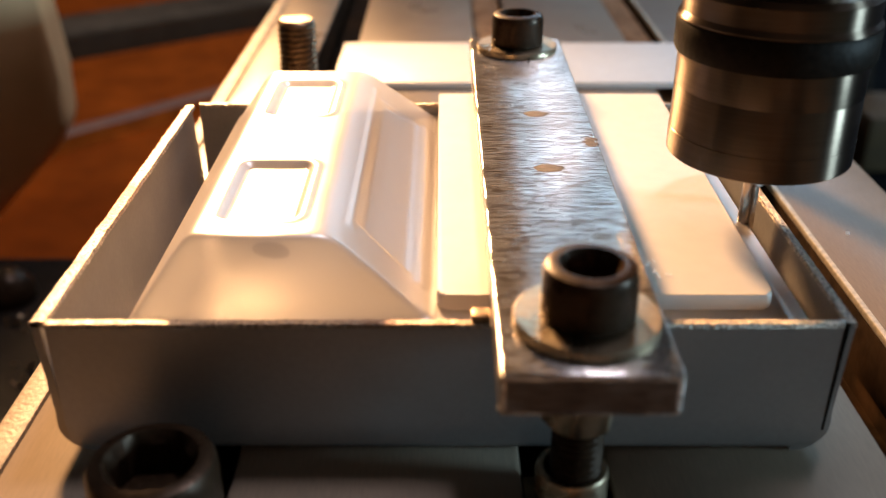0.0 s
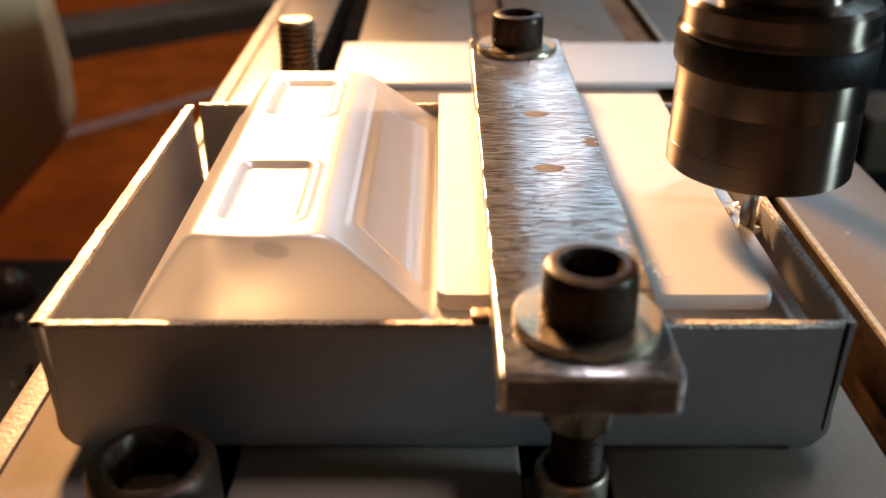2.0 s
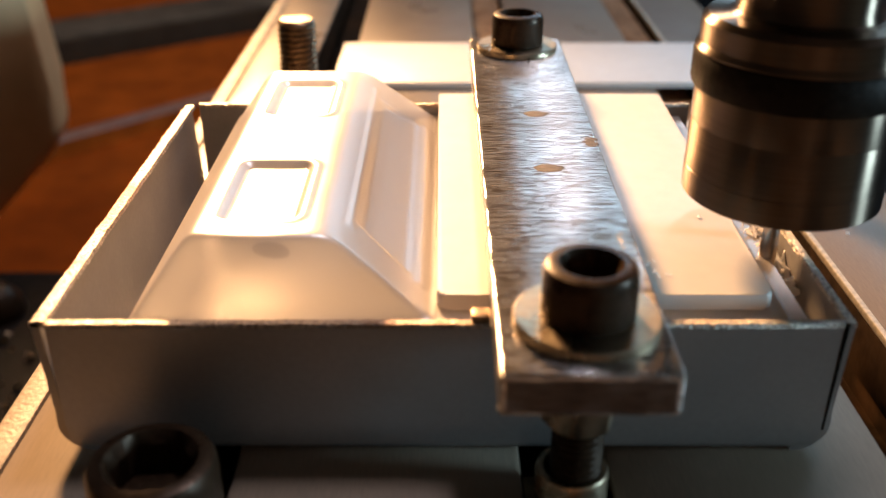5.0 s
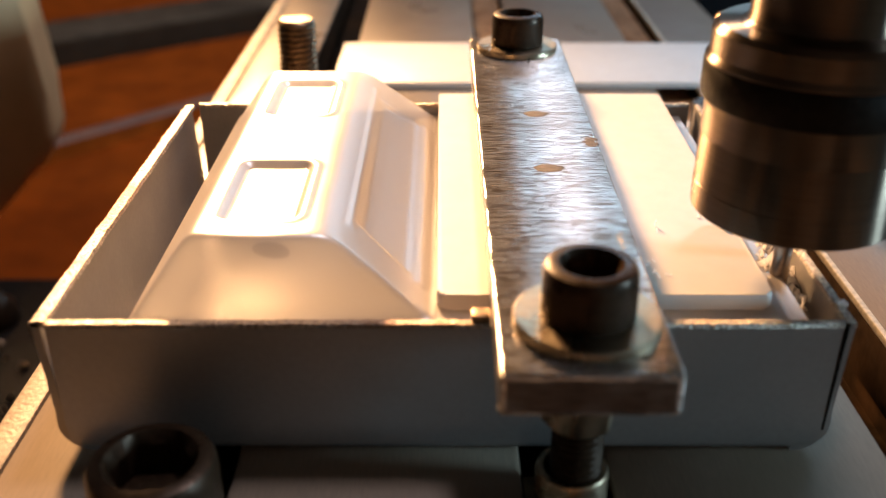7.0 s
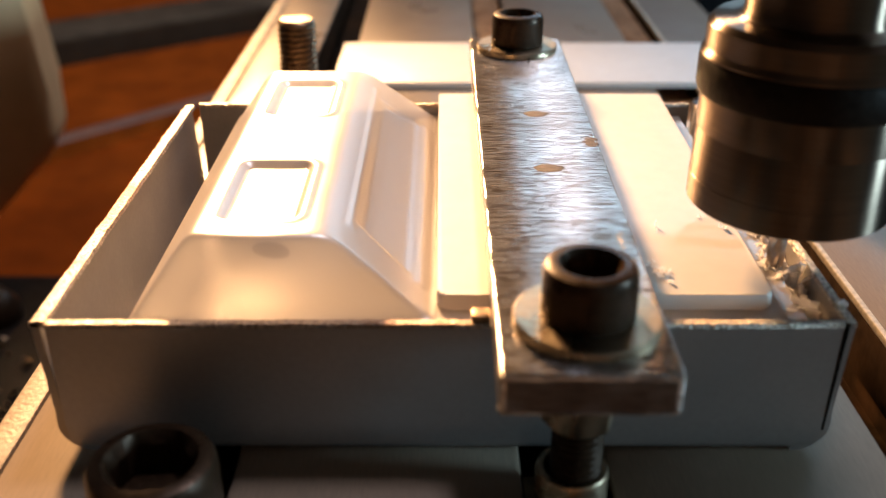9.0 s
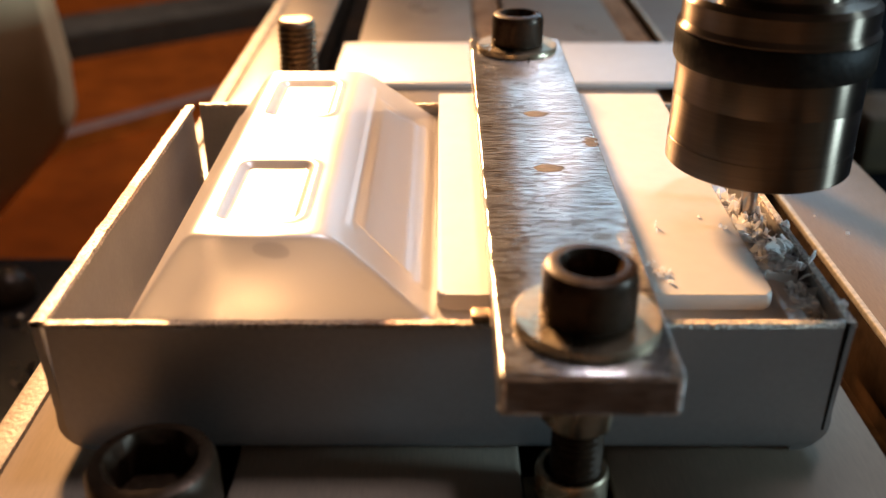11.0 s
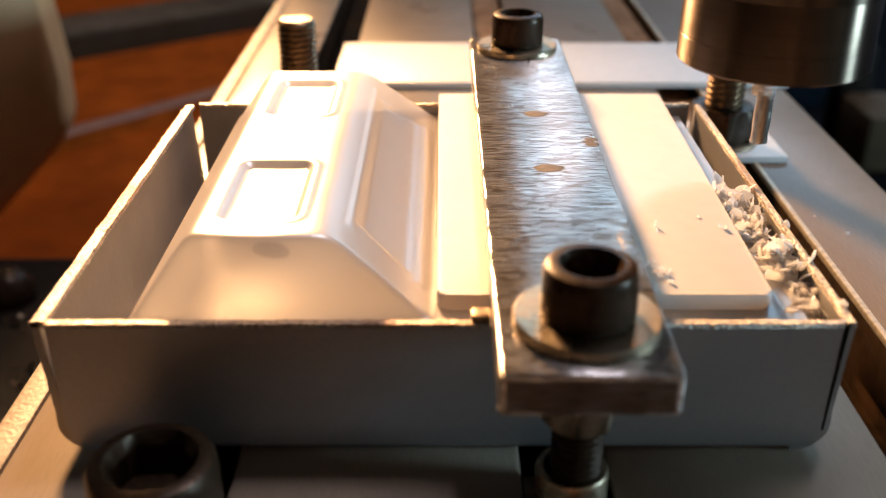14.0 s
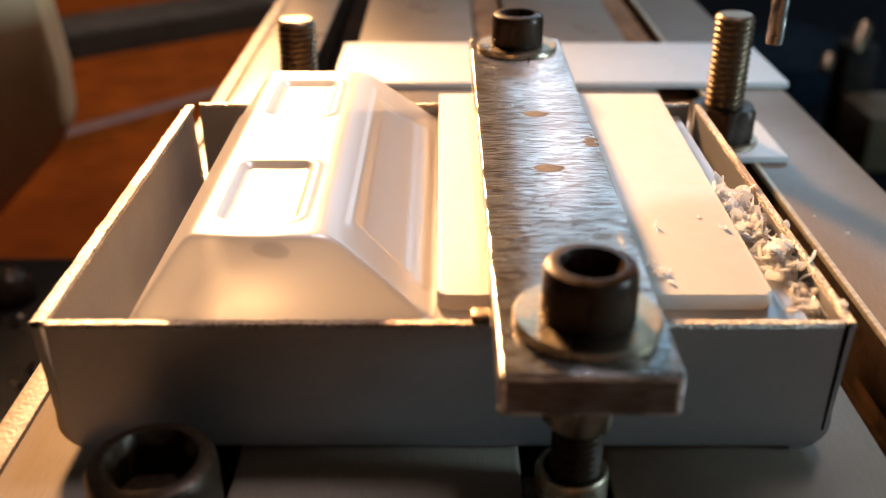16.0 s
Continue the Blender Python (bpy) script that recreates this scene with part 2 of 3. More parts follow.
def hex_nut(across, z0, z1, hole=0.0, turn=0.0, chamfer=0.6):
    """A hexagon with chamfered corners, as the meeting of a prism and a cone."""
    bm = bmesh.new()
    segs, ri = 72, across / 2
    prof = [(z0, ri * 1.0), (z0 + chamfer, 9e9), (z1 - chamfer, 9e9), (z1, ri * 1.0)]
    rings = []
    for z, cap in prof:
        ring = []
        for k in range(segs):
            a = 2 * math.pi * k / segs
            b = (a - turn) % (math.pi / 3) - math.pi / 6
            r = min(ri / math.cos(b), cap)
            ring.append(bm.verts.new((r * math.cos(a), r * math.sin(a), z)))
        rings.append(ring)
    for a, b in zip(rings, rings[1:]):
        for k in range(segs):
            j = (k + 1) % segs
            bm.faces.new((a[k], a[j], b[j], b[k]))
    bm.faces.new(rings[0][::-1])
    bm.faces.new(rings[-1])
    return bm


def socket_head(d, height, hexa, z0, turn=0.3, knurl=True, cone=0.0):
    """The head of a socket cap screw with a six-sided well in it."""
    bm = bmesh.new()
    segs, R = 96, d / 2
    ri = hexa / 2

    def six(k):
        a = 2 * math.pi * k / segs
        b = (a - turn) % (math.pi / 3) - math.pi / 6
        return ri / math.cos(b)
    rings = []
    e = R * 0.17
    spec = [(R - 0.3, 0, 0), (R, 0.3, 0), (R, height * 0.72, 0), (R, height - e, 0), (R - e * 0.3, height - e * 0.3, 0), (R - e, height, 0),
            (0, height, 1.07), (0, height - (1.8 if cone else 0.45), 1.0), (0, height * 0.42, 1.0)]
    for r, z, f in spec:
        ring = []
        for k in range(segs):
            a = 2 * math.pi * k / segs
            q = six(k) * f if f else r
            if cone and f > 1:
                q = cone
            if knurl and not f and 0 < z < height - e * 1.2:
                q += 0.10 if k % 2 else -0.04
            ring.append(bm.verts.new((q * math.cos(a), q * math.sin(a), z0 + z)))
        rings.append(ring)
    for a, b in zip(rings, rings[1:]):
        for k in range(segs):
            j = (k + 1) % segs
            bm.faces.new((a[k], a[j], b[j], b[k]))
    bm.faces.new(rings[0][::-1])
    bm.faces.new(rings[-1])
    return bm


def washer(outer, inner, z0, z1, segs=72):
    e = 0.25
    return lathe([(inner, z0), (outer - e, z0), (outer, z0 + e), (outer, z1 - e), (outer - e, z1), (inner, z1), (inner, z0)], segs)


def extrude_profile(points, y0, y1, bevel=0.0):
    """A closed outline in x and z, carried along y."""
    bm = bmesh.new()
    a = [bm.verts.new((x, y0, z)) for x, z in points]
    b = [bm.verts.new((x, y1, z)) for x, z in points]
    n = len(points)
    bm.faces.new(a)
    bm.faces.new(b[::-1])
    for k in range(n):
        bm.faces.new((a[k], b[k], b[(k + 1) % n], a[(k + 1) % n]))
    if bevel:
        bmesh.ops.bevel(bm, geom=list(bm.edges), offset=bevel, segments=4, profile=0.5, affect="EDGES", clamp_overlap=True)
    return bm


# ---------------------------------------------------------------- setting
def room():
    """Plain workshop shell round the bench, with two windows behind, one at the side and a skylight."""
    W, S, N, D, U = 1500, -700, 1700, -900, 2600
    shell = [("floor", [(-W, W, S, N, D - 60, D)]), ("ceiling", [(-W, 330, S, N, U, U + 60), (780, W, S, N, U, U + 60), (330, 780, S, 540, U, U + 60), (330, 780, 1060, N, U, U + 60)]), ("wall_west", [(-W - 60, -W, S, N, D, U)]),
             ("wall_south", [(-W, W, S - 60, S, D, U)]),
             ("wall_east", [(W, W + 60, S, -350, D, U), (W, W + 60, 30, N, D, U), (W, W + 60, -350, 30, D, 0), (W, W + 60, -350, 30, 340, U)]),
             ("wall_north", [(-W, 50, N, N + 60, D, U), (900, 930, N, N + 60, D, U), (1430, W, N, N + 60, D, U), (50, 900, N, N + 60, D, 630), (50, 900, N, N + 60, 1030, U), (930, 1430, N, N + 60, D, 650), (930, 1430, N, N + 60, 1650, U)])]
    for name, blocks in shell:
        bm = bmesh.new()
        for dims in blocks:
            block(*dims, bm=bm)
        # only the east wall is blue-grey, an added reflector for cool fill
        cool = name == "wall_east"
        tagged(part(name, bm, COOL_BOUNCE if cool else PLASTER), "unseen blue-grey wall added to bounce cool light" if cool else "dim warm-toned plastered workshop surface", "room", kind="structure")
    win = tagged(new("window_1"), "painted wooden workshop window frame", "window", kind="structure")
    for dims in ((50, 70, 1705, 1750, 630, 1030), (880, 900, 1705, 1750, 630, 1030), (70, 880, 1705, 1750, 630, 650), (70, 880, 1705, 1750, 1010, 1030)):
        part("window_frame", block(*dims, 3), WHITE, win)
    tall = tagged(new("window_3"), "tall painted wooden workshop window frame", "window", kind="structure")
    for dims in ((930, 950, 1705, 1750, 650, 1650), (1410, 1430, 1705, 1750, 650, 1650), (950, 1410, 1705, 1750, 650, 670), (950, 1410, 1705, 1750, 1630, 1650)):
        part("window_frame", block(*dims, 3), WHITE, tall)
    side = tagged(new("window_2"), "painted wooden workshop window frame", "window", kind="structure")
    for dims in ((1505, 1550, -350, -335, 0, 340), (1505, 1550, 15, 30, 0, 340), (1505, 1550, -335, 15, 0, 20), (1505, 1550, -335, 15, 320, 340)):
        part("window_frame", block(*dims, 3), WHITE, side)


room()

TABLE_L, TABLE_R, TABLE_Y0, TABLE_Y1 = -76.6, 116.0, -190.0, 560.0
SLOTS, SLOT_W = (-40.6, 19.6, 79.8), 14.0


def milling_table():
    t = thing("milling_table", (0, 0, 0), "ground cast-iron milling table with three T-slots", "machine table")
    edges = [TABLE_L] + [e for s in SLOTS for e in (s - SLOT_W / 2, s + SLOT_W / 2)] + [TABLE_R]
    edges[0] = TABLE_L + 5.6
    part("edge_strip", block(TABLE_L, TABLE_L + 5.3, TABLE_Y0, TABLE_Y1, -14, -0.25, 0.9, 2), ROUGH_IRON, t, "rough cast edge of the table")
    for a, b in zip(edges[::2], edges[1::2]):
        part("table_land", block(a, b, TABLE_Y0, TABLE_Y1, -1.8, 0, 1.1, 2), IRON, t)
        # below the top skin everything takes the shade-darkened iron
        part("slot_flank", block(a + 0.1, b - 0.1, TABLE_Y0, TABLE_Y1, -14, -1.8), IRON_SHADED, t)
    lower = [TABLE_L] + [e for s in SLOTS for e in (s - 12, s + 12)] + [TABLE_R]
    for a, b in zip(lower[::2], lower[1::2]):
        part("table_rib", block(a + 0.5, b - 0.5, TABLE_Y0 + 1, TABLE_Y1 - 1, -26, -14), IRON_SHADED, t)
    # strip along the lamp-facing edge carries the painted highlight
    part("slot_edge", block(SLOTS[2] + SLOT_W / 2 - 0.1, SLOTS[2] + SLOT_W / 2 + 1.5, TABLE_Y0 + 1, TABLE_Y1 - 1, -1.7, 0.08, 0.5, 2), LAMPLIT_EDGE, t, "bare slot edge with the lamp's highlight put into its colour")
    for x in SLOTS[1:]:
        part("packed_dirt", block(x - 6.7, x + 6.7, 165, TABLE_Y1 - 2, -14, -4.2, 1.5, 2), DIRT, t, "brown packed dirt in the slot")
    part("table_bed", block(TABLE_L + 0.5, TABLE_R - 0.5, TABLE_Y0 + 1, TABLE_Y1 - 1, -46, -26), IRON_SHADED, t)
    return t


milling_table()


# ---------------------------------------------------------------- steel tray
BX0, BX1, BY0, BY1, BH, WALL = -61.9, 62.3, 0.0, 103.2, 24.7, 1.3


def bent_wall(length, height, radius, inward, trim=0.0):
    """One upstand of a folded tray: outline with a bend at its foot, along x from 0 to length; it stands on y = 0 and leans in at the foot."""
    pts_out, pts_in = [], []
    n = 6
    for i in range(n + 1):
        a = math.pi / 2 * i / n
        pts_out.append((radius - radius * math.cos(a), radius - radius * math.sin(a)))
        ri = radius - WALL
        pts_in.append((radius - ri * math.cos(a), radius - ri * math.sin(a)))
    out = [(0, height), (0, 7.7), (-0.16, 6.9)] + [(-0.3 * max(0, 1 - y) + y, z) for y, z in pts_out] + [(inward, 0)]
    inn = [(WALL, height), (WALL, 7.6), (WALL + 0.1, 7.2)] + pts_in + [(inward, WALL)]
    outline = out + inn[::-1]
    bm = bmesh.new()
    a = [bm.verts.new((0, y, z)) for y, z in outline]
    b = [bm.verts.new((length, y, z)) for y, z in outline]
    m = len(outline)
    if trim:
        for k, (y, z) in enumerate(outline):
            cut = trim - math.sqrt(max(0, trim * trim - max(0, trim - z) ** 2))
            a[k].co.x += cut
            b[k].co.x -= cut
    for k in range(m):
        bm.faces.new((a[k], b[k], b[(k + 1) % m], a[(k + 1) % m]))
    h = len(out)
    for ring in (a, b):
        for k in range(h - 1):
            bm.faces.new((ring[k], ring[k + 1], ring[m - 2 - k], ring[m - 1 - k]))
    return bm


def ragged_strip(length, seed):
    """The sawn top edge: a low uneven band."""
    rnd = random.Random(seed)
    bm = bmesh.new()
    n = int(length / 0.8)
    rows = []
    for i in range(n + 1):
        x = length * i / n
        lift = 0.22 + 0.14 * rnd.random() + (0.25 * rnd.random() if rnd.random() < 0.08 else 0)
        w0, w1 = -0.05 - 0.12 * rnd.random(), WALL + 0.05 + 0.14 * rnd.random()
        rows.append([bm.verts.new(c) for c in ((x, w0, -0.5), (x, w0 + 0.1, lift * 0.7), (x, WALL / 2, lift), (x, w1 - 0.1, lift * 0.7), (x, w1, -0.5))])
    for a, b in zip(rows, rows[1:]):
        for k in range(4):
            bm.faces.new((a[k], a[k + 1], b[k + 1], b[k]))
    bm.faces.new(rows[0])
    bm.faces.new(rows[-1][::-1])
    return bm


def steel_tray():
    t = thing("steel_tray", (0, 0, 0), "grey zinc-plated folded steel tray with sawn bright rim", "tray")
    w, d = BX1 - BX0, BY1 - BY0
    part("tray_bottom", block(BX0 + 5, BX1 - 5, BY0 + 5, BY1 - 5, 0.02, WALL), SHEET, t)
    for name, m, length, seed, radius, trim in (
            ("front_wall", pose((BX0 + 0.9) * MM, 0, 0), w - 1.9, 3, 2.6, 4.6), ("back_wall", pose((BX1 - 1.6) * MM, BY1 * MM, 0, 0, 0, 180), w - 3.4, 5, 2.6, 4.6),
            ("left_wall", pose(BX0 * MM, (BY1 - 1.9) * MM, 0, 0, 0, -90) @ pose(0, 0, 0, 3.2, 0, 0), d - 2.2, 7, 5.0, 0), ("right_wall", pose(BX1 * MM, (BY0 + 0.35) * MM, 0, 0, 0, 90) @ pose(0, 0, 0, 2.4, 0, 0), d - 2.0, 9, 5.0, 0)):
        wall = part(name, bent_wall(length, BH, radius, 5.2, trim), SHEET, t)
        wall.matrix_basis = m
        rim = ragged_strip(length, seed)
        if name == "left_wall":
            bmesh.ops.scale(rim, vec=(1, 1.6, 1.2), verts=rim.verts)
        part("sawn_edge", rim, RAW, wall, "bright sawn steel edge", at=(0, 0, BH - 0.1), smooth=20)
    torn = part("torn_edge", ragged_strip(BH - 4, 17), SHEET, t, "torn steel corner")
    torn.matrix_basis = pose((BX1 + 0.1) * MM, 0.3 * MM, 4 * MM, 0, 2.4, 90) @ pose(0, 0, 0, 0, -90, 0)
    # solid dark strip in place of the shade inside the open corner
    seam = part("corner_seam_shade", block(-0.16, 0.16, -0.08, 0.6, 0, BH - 4.5, 0.05, 1), GREASE, t, "near-black strip for the shade in the open corner seam")
    seam.matrix_basis = pose((BX1 - 0.75) * MM, 0.02 * MM, 4.6 * MM, 0, 1.6, 0)
    return t


steel_tray()


# ---------------------------------------------------------------- frosted plastic cover
FL = 22.2
CUT_X = 58.1


def smooth_min(values, k):
    lo = min(values)
    return lo - k * math.log(sum(math.exp(-(v - lo) / k) for v in values))


def round_rect(x, y, cx, cy, hx, hy, r):
    dx, dy = abs(x - cx) - hx + r, abs(y - cy) - hy + r
    return math.hypot(max(dx, 0), max(dy, 0)) + min(max(dx, dy), 0) - r


def step(v, e):
    u = min(1, max(0, 0.5 - v / e))
    return u * u * (3 - 2 * u)


def cover_height(x, y):
    z = smooth_min((35.0, 35 - 1.39 * (-40.6 - x), 35 - 0.79 * (x + 18.2), 35 - 2.3 * (10.6 - 1.6 * max(0.0, 1 - ((x + 29.4) / 15) ** 2) ** 2 - y), 35 - 4.0 * (y - 97.2)), 0.95)
    z = FL + math.log(1 + math.exp(min(40, (z - FL) / 0.35))) * 0.35
    for cy in (27.8, 77.0):
        d = round_rect(x, y, -30.2, cy, 6.9, 12.6 if cy < 50 else 11.6, 2.4)
        z -= 0.85 * step(d + 0.9, 1.5)
        z += 0.25 * step(abs(d - 0.5) - 0.5, 0.8)
    # pressed panel on the long slope, and a bead along its foot
    front = 20.8 - (x + 14.7) * 0.62
    d = max(-(x + 14.7), x + 5.2, front - y, y - 85 - (x + 14.7) * 0.2)
    z -= 0.85 * step(d + 0.6, 1.3) * (0.3 + 0.7 * min(1, max(0, (-4.5 - x) / 7)))
    z += 0.5 * step(abs(x + 15.2) - 0.3, 0.6) * step(front - 3 - y, 2) * step(y - 90, 2)
    d2 = max(-(x + 4.4), x + 2.6, 14 - y, y - 88)
    z += 0.35 * step(d2, 1.6)
    d3 = abs(x - CUT_X + 3.2) - 0.5
    z += 0.3 * step(d3, 0.9)
    return z


def cover_sheet():
    x0, x1, y0, y1, stepw = -50.0, CUT_X, 2.4, 100.6, 0.5
    nx, ny = int((x1 - x0) / stepw), int((y1 - y0) / stepw)
    bm = bmesh.new()
    grid = []
    for j in range(ny + 1):
        y = y0 + (y1 - y0) * j / ny
        grid.append([bm.verts.new((x, y, cover_height(x, y))) for x in (x0 + (x1 - x0) * i / nx for i in range(nx + 1))])
    for j in range(ny):
        for i in range(nx):
            bm.faces.new((grid[j][i], grid[j][i + 1], grid[j + 1][i + 1], grid[j + 1][i]))
    # side walls down to the tray
    for line, out in ((grid[0], (0, -0.01)), (grid[-1], (0, 0.01)), ([g[0] for g in grid], (-0.01, 0))):
        low = [bm.verts.new((v.co.x + out[0], v.co.y + out[1], WALL - 0.4)) for v in line]
        for k in range(len(line) - 1):
            quad = (line[k], line[k + 1], low[k + 1], low[k])
            bm.faces.new(quad[::-1] if out[1] < 0 else quad)
    return bm


def plastic_cover():
    """The cover in its pieces: raised hump, flat flange, and the floors of the two pressed windows."""
    t = thing("plastic_cover", (0, 0, 0), "cloudy translucent plastic cover with raised hump and recessed windows", "plastic cover")

    def region(c):
        if c.y > 100.6:
            return "skirt"
        if c.z > FL + 2 and min(round_rect(c.x, c.y, -30.2, 27.8, 5.6, 11.3, 1.5), round_rect(c.x, c.y, -30.2, 77.0, 5.6, 10.3, 1.5)) < 0:
            return "near_window" if c.y < 50 else "far_window"
        if c.x > -1.0:
            return "flange"
        return "hump"
    for key, name, label in (("hump", "hump", ""), ("flange", "flange", ""), ("near_window", "recessed_window", ""), ("far_window", "recessed_window", ""), ("skirt", "back_skirt", "")):
        bm = cover_sheet()
        bmesh.ops.delete(bm, geom=[f for f in bm.faces if region(f.calc_center_median()) != key], context="FACES")
        part(name, bm, SKIRT if key == "skirt" else FROST, t, label, smooth=60, recalc=False)
    # darker oval laid just above the front slope
    mark = bmesh.new()
    rings = [[mark.verts.new((x, y, cover_height(x, y) + 0.06)) for x, y in ((-26.9 + r * 2.9 * math.cos(k * math.pi / 14), 8.4 + r * 0.6 * math.sin(k * math.pi / 14)) for k in range(28))] for r in (1.0, 0.6, 0.2)]
    for a, b in zip(rings, rings[1:]):
        for k in range(28):
            mark.faces.new((a[k], a[(k + 1) % 28], b[(k + 1) % 28], b[k]))
    mark.faces.new(rings[-1])
    part("dark_oval", mark, MARK, t, "darker oval on the front slope", smooth=60)
    part("flange_edge", block(CUT_X - 0.8, CUT_X, 2.4, 100.6, FL - 1.0, FL - 0.02), FROST, t)
    return t


plastic_cover()


def rounded_slab(x0, x1, y0, y1, z0, z1, r, bevel):
    bm = bmesh.new()
    outline = []
    q = 0.25 * r
    c = 1.1 * r
    for cx, cy, a0, r in ((x1 - q, y1 - q, 0, q), (x0 + q, y1 - q, 90, q), (x0 + c, y0 + c, 180, c), (x1 - r, y0 + r, 270, r)):
        outline += [(cx + r * math.cos(radians(a0 + 15 * k)), cy + r * math.sin(radians(a0 + 15 * k))) for k in range(7)]
    low, top = [bm.verts.new((x, y, z0)) for x, y in outline], [bm.verts.new((x, y, z1)) for x, y in outline]
    bm.faces.new(low[::-1])
    bm.faces.new(top)
    n = len(outline)
    for k in range(n):
        bm.faces.new((low[k], low[(k + 1) % n], top[(k + 1) % n], top[k]))
    rim = [e for e in bm.edges if abs(e.verts[0].co.z - e.verts[1].co.z) < 1e-6]
    bmesh.ops.bevel(bm, geom=rim, offset=bevel, segments=3, profile=0.5, affect="EDGES")
    return bm


def pressure_plate():
    """Flat board that lies on the cover's flange."""
    bm = rounded_slab(-1.0, 53.0, 0, 94.6, 0, 2.9, 1.2, 0.6)
    ob = part("pressure_board", bm, PLATE)
    tagged(ob, "flat ivory plastic board pressed on the cover", "board")
    ob.matrix_basis = pose(0, 8.3 * MM, 22.35 * MM, math.degrees(math.atan2(2.0, 95.0)), 0, 0)
    return ob


pressure_plate()

# ---------------------------------------------------------------- clamp
BAR_Z0, BAR_Z1 = 27.3, 33.2


def clamp_bar():
    t = thing("clamp_bar", (19.2, 54, BAR_Z0 - 0.6), "flat ground steel clamp bar with brushed worn face", "clamp bar")
    t.rotation_euler[0] = radians(0.55)
    bm = block(-12.0, 12.0, -77.6, 77.6, -0.7, BAR_Z1 - BAR_Z0, 0.55, 3)
    bmesh.ops.subdivide_edges(bm, edges=[e for e in bm.edges if abs(e.verts[0].co.y - e.verts[1].co.y) > 50], cuts=90)
    rnd = random.Random(2)
    for v in bm.verts:
        if abs(v.co.x) > 11.2:
            v.co.x += 0.012 * (rnd.random() - 0.5)
            v.co.z += 0.012 * (rnd.random() - 0.5)
    bar = part("bar", bm, BAR, t, smooth=30)
    uv = bar.data.uv_layers.new(name="along")
    for loop in bar.data.loops:
        co = bar.data.vertices[loop.vertex_index].co
        uv.data[loop.index].uv = (co.y * 10, co.x * 10)
    part("sawn_end", block(-11.1, 11.1, -77.72, -77.4, 0.0, 5.0, 0.1, 1), END, t, "dark rusty sawn end")
    # torn edge with rust, and bright nicks on the face
    rnd = random.Random(31)
    for name, y, x, count, size, m, note in (("rust_nick", 2.5, 10.4, 44, 1.15, PATCH, "rusty worn spot on the edge"), ("scuff", -39.5, 9.8, 9, 0.55, RAW, "bright scuff"), ("scuff", -74.8, 10.0, 9, 0.6, RAW, "bright scuff")):
        spot = bmesh.new()
        for _ in range(count):
            u = rnd.gauss(0, 0.5)
            lathe([(0, -0.05), (size * (0.4 + 0.5 * rnd.random()), -0.05), (size * 0.3, 0.02 + 0.03 * rnd.random()), (0, 0.04)], 7, spot, x + rnd.gauss(0, 0.5) - 0.2 * u, y + 3.0 * u)
        part(name, spot, m, t, note, at=(0, 0, BAR_Z1 - BAR_Z0))
    for y, w in ((18.5, 2.6), (-11, 2.8)):
        spot = lathe([(0, 0.0), (w, 0.0), (w, 0.05), (w - 0.2, 0.07), (0, 0.07)], 28)
        for v in spot.verts:
            v.co.y *= 0.66 + 0.05 * math.sin(1.4 * v.co.x + w)
            v.co.x *= 1 + 0.1 * math.sin(3 * v.co.y)
        part("filled_hole", spot, PATCH, t, "plugged rusty drill hole", at=(0.8, y, BAR_Z1 - BAR_Z0))
    return t


clamp_bar()


def cap_screw(at, label, length):
    t = thing("cap_screw", (at[0], at[1], at[2]), label, "cap screw", "screws of the clamp bar")
    part("screw_head", socket_head(13, 8, 6.7, 0, cone=4.5), BLACK, t)
    part("screw_shank", thread(3.95, 0.55, 1.25, -length, 0.05), BLACK, t)
    return t


def flat_washer(at, outer=10.4):
    ob = part("washer", washer(outer, 4.3, 0, 1.6), ZINC, None, at=at)
    return tagged(ob, "bright zinc flat washer under a cap screw", "washer", "washers of the clamp bar")


flat_washer((19.9, -11.2, BAR_Z1 - 1.2), 10.3)
flat_washer((19.2, 121.0, BAR_Z1), 10.3)
cap_screw((20.0, -11.2, BAR_Z1 + 0.35), "black oxide socket cap screw through the clamp bar", 33)
cap_screw((19.2, 121.0, BAR_Z1 + 1.6), "black oxide socket cap screw through the clamp bar", 33)
tagged(part("hex_nut", hex_nut(9.8, 0, 9.6, turn=0.2), ZINC, None, at=(19.8, -11.2, 15.6)), "long dull steel hexagon nut under the clamp bar", "nut")


def t_nut_sleeve(at):
    t = thing("threaded_sleeve", at, "steel sleeve nut standing in the table slot", "sleeve nut")
    part("sleeve", lathe([(4.1, -3), (5.5, -3), (5.5, 6.2), (5.2, 6.8), (4.5, 6.8), (4.1, 6.2), (4.1, -3)], 48), ZINC, t)
    part("slot_foot", block(-6.6, 6.6, -9, 9, -13.5, -3, 0.5), STUD, t)
    return t


t_nut_sleeve((19.5, -11.2, 0))


def table_bolt():
    t = thing("table_bolt", (-42.3, -15.6, 0), "large black socket cap bolt in the table slot", "bolt")
    part("bolt_head", socket_head(18.8, 11.4, 11.0, 0.4, 0.1, cone=6.9), BLACK, t)
    part("bolt_shank", lathe([(0, -20), (5, -20), (5, 0.4), (0, 0.4)], 32), BLACK, t)
    return t


table_bolt()


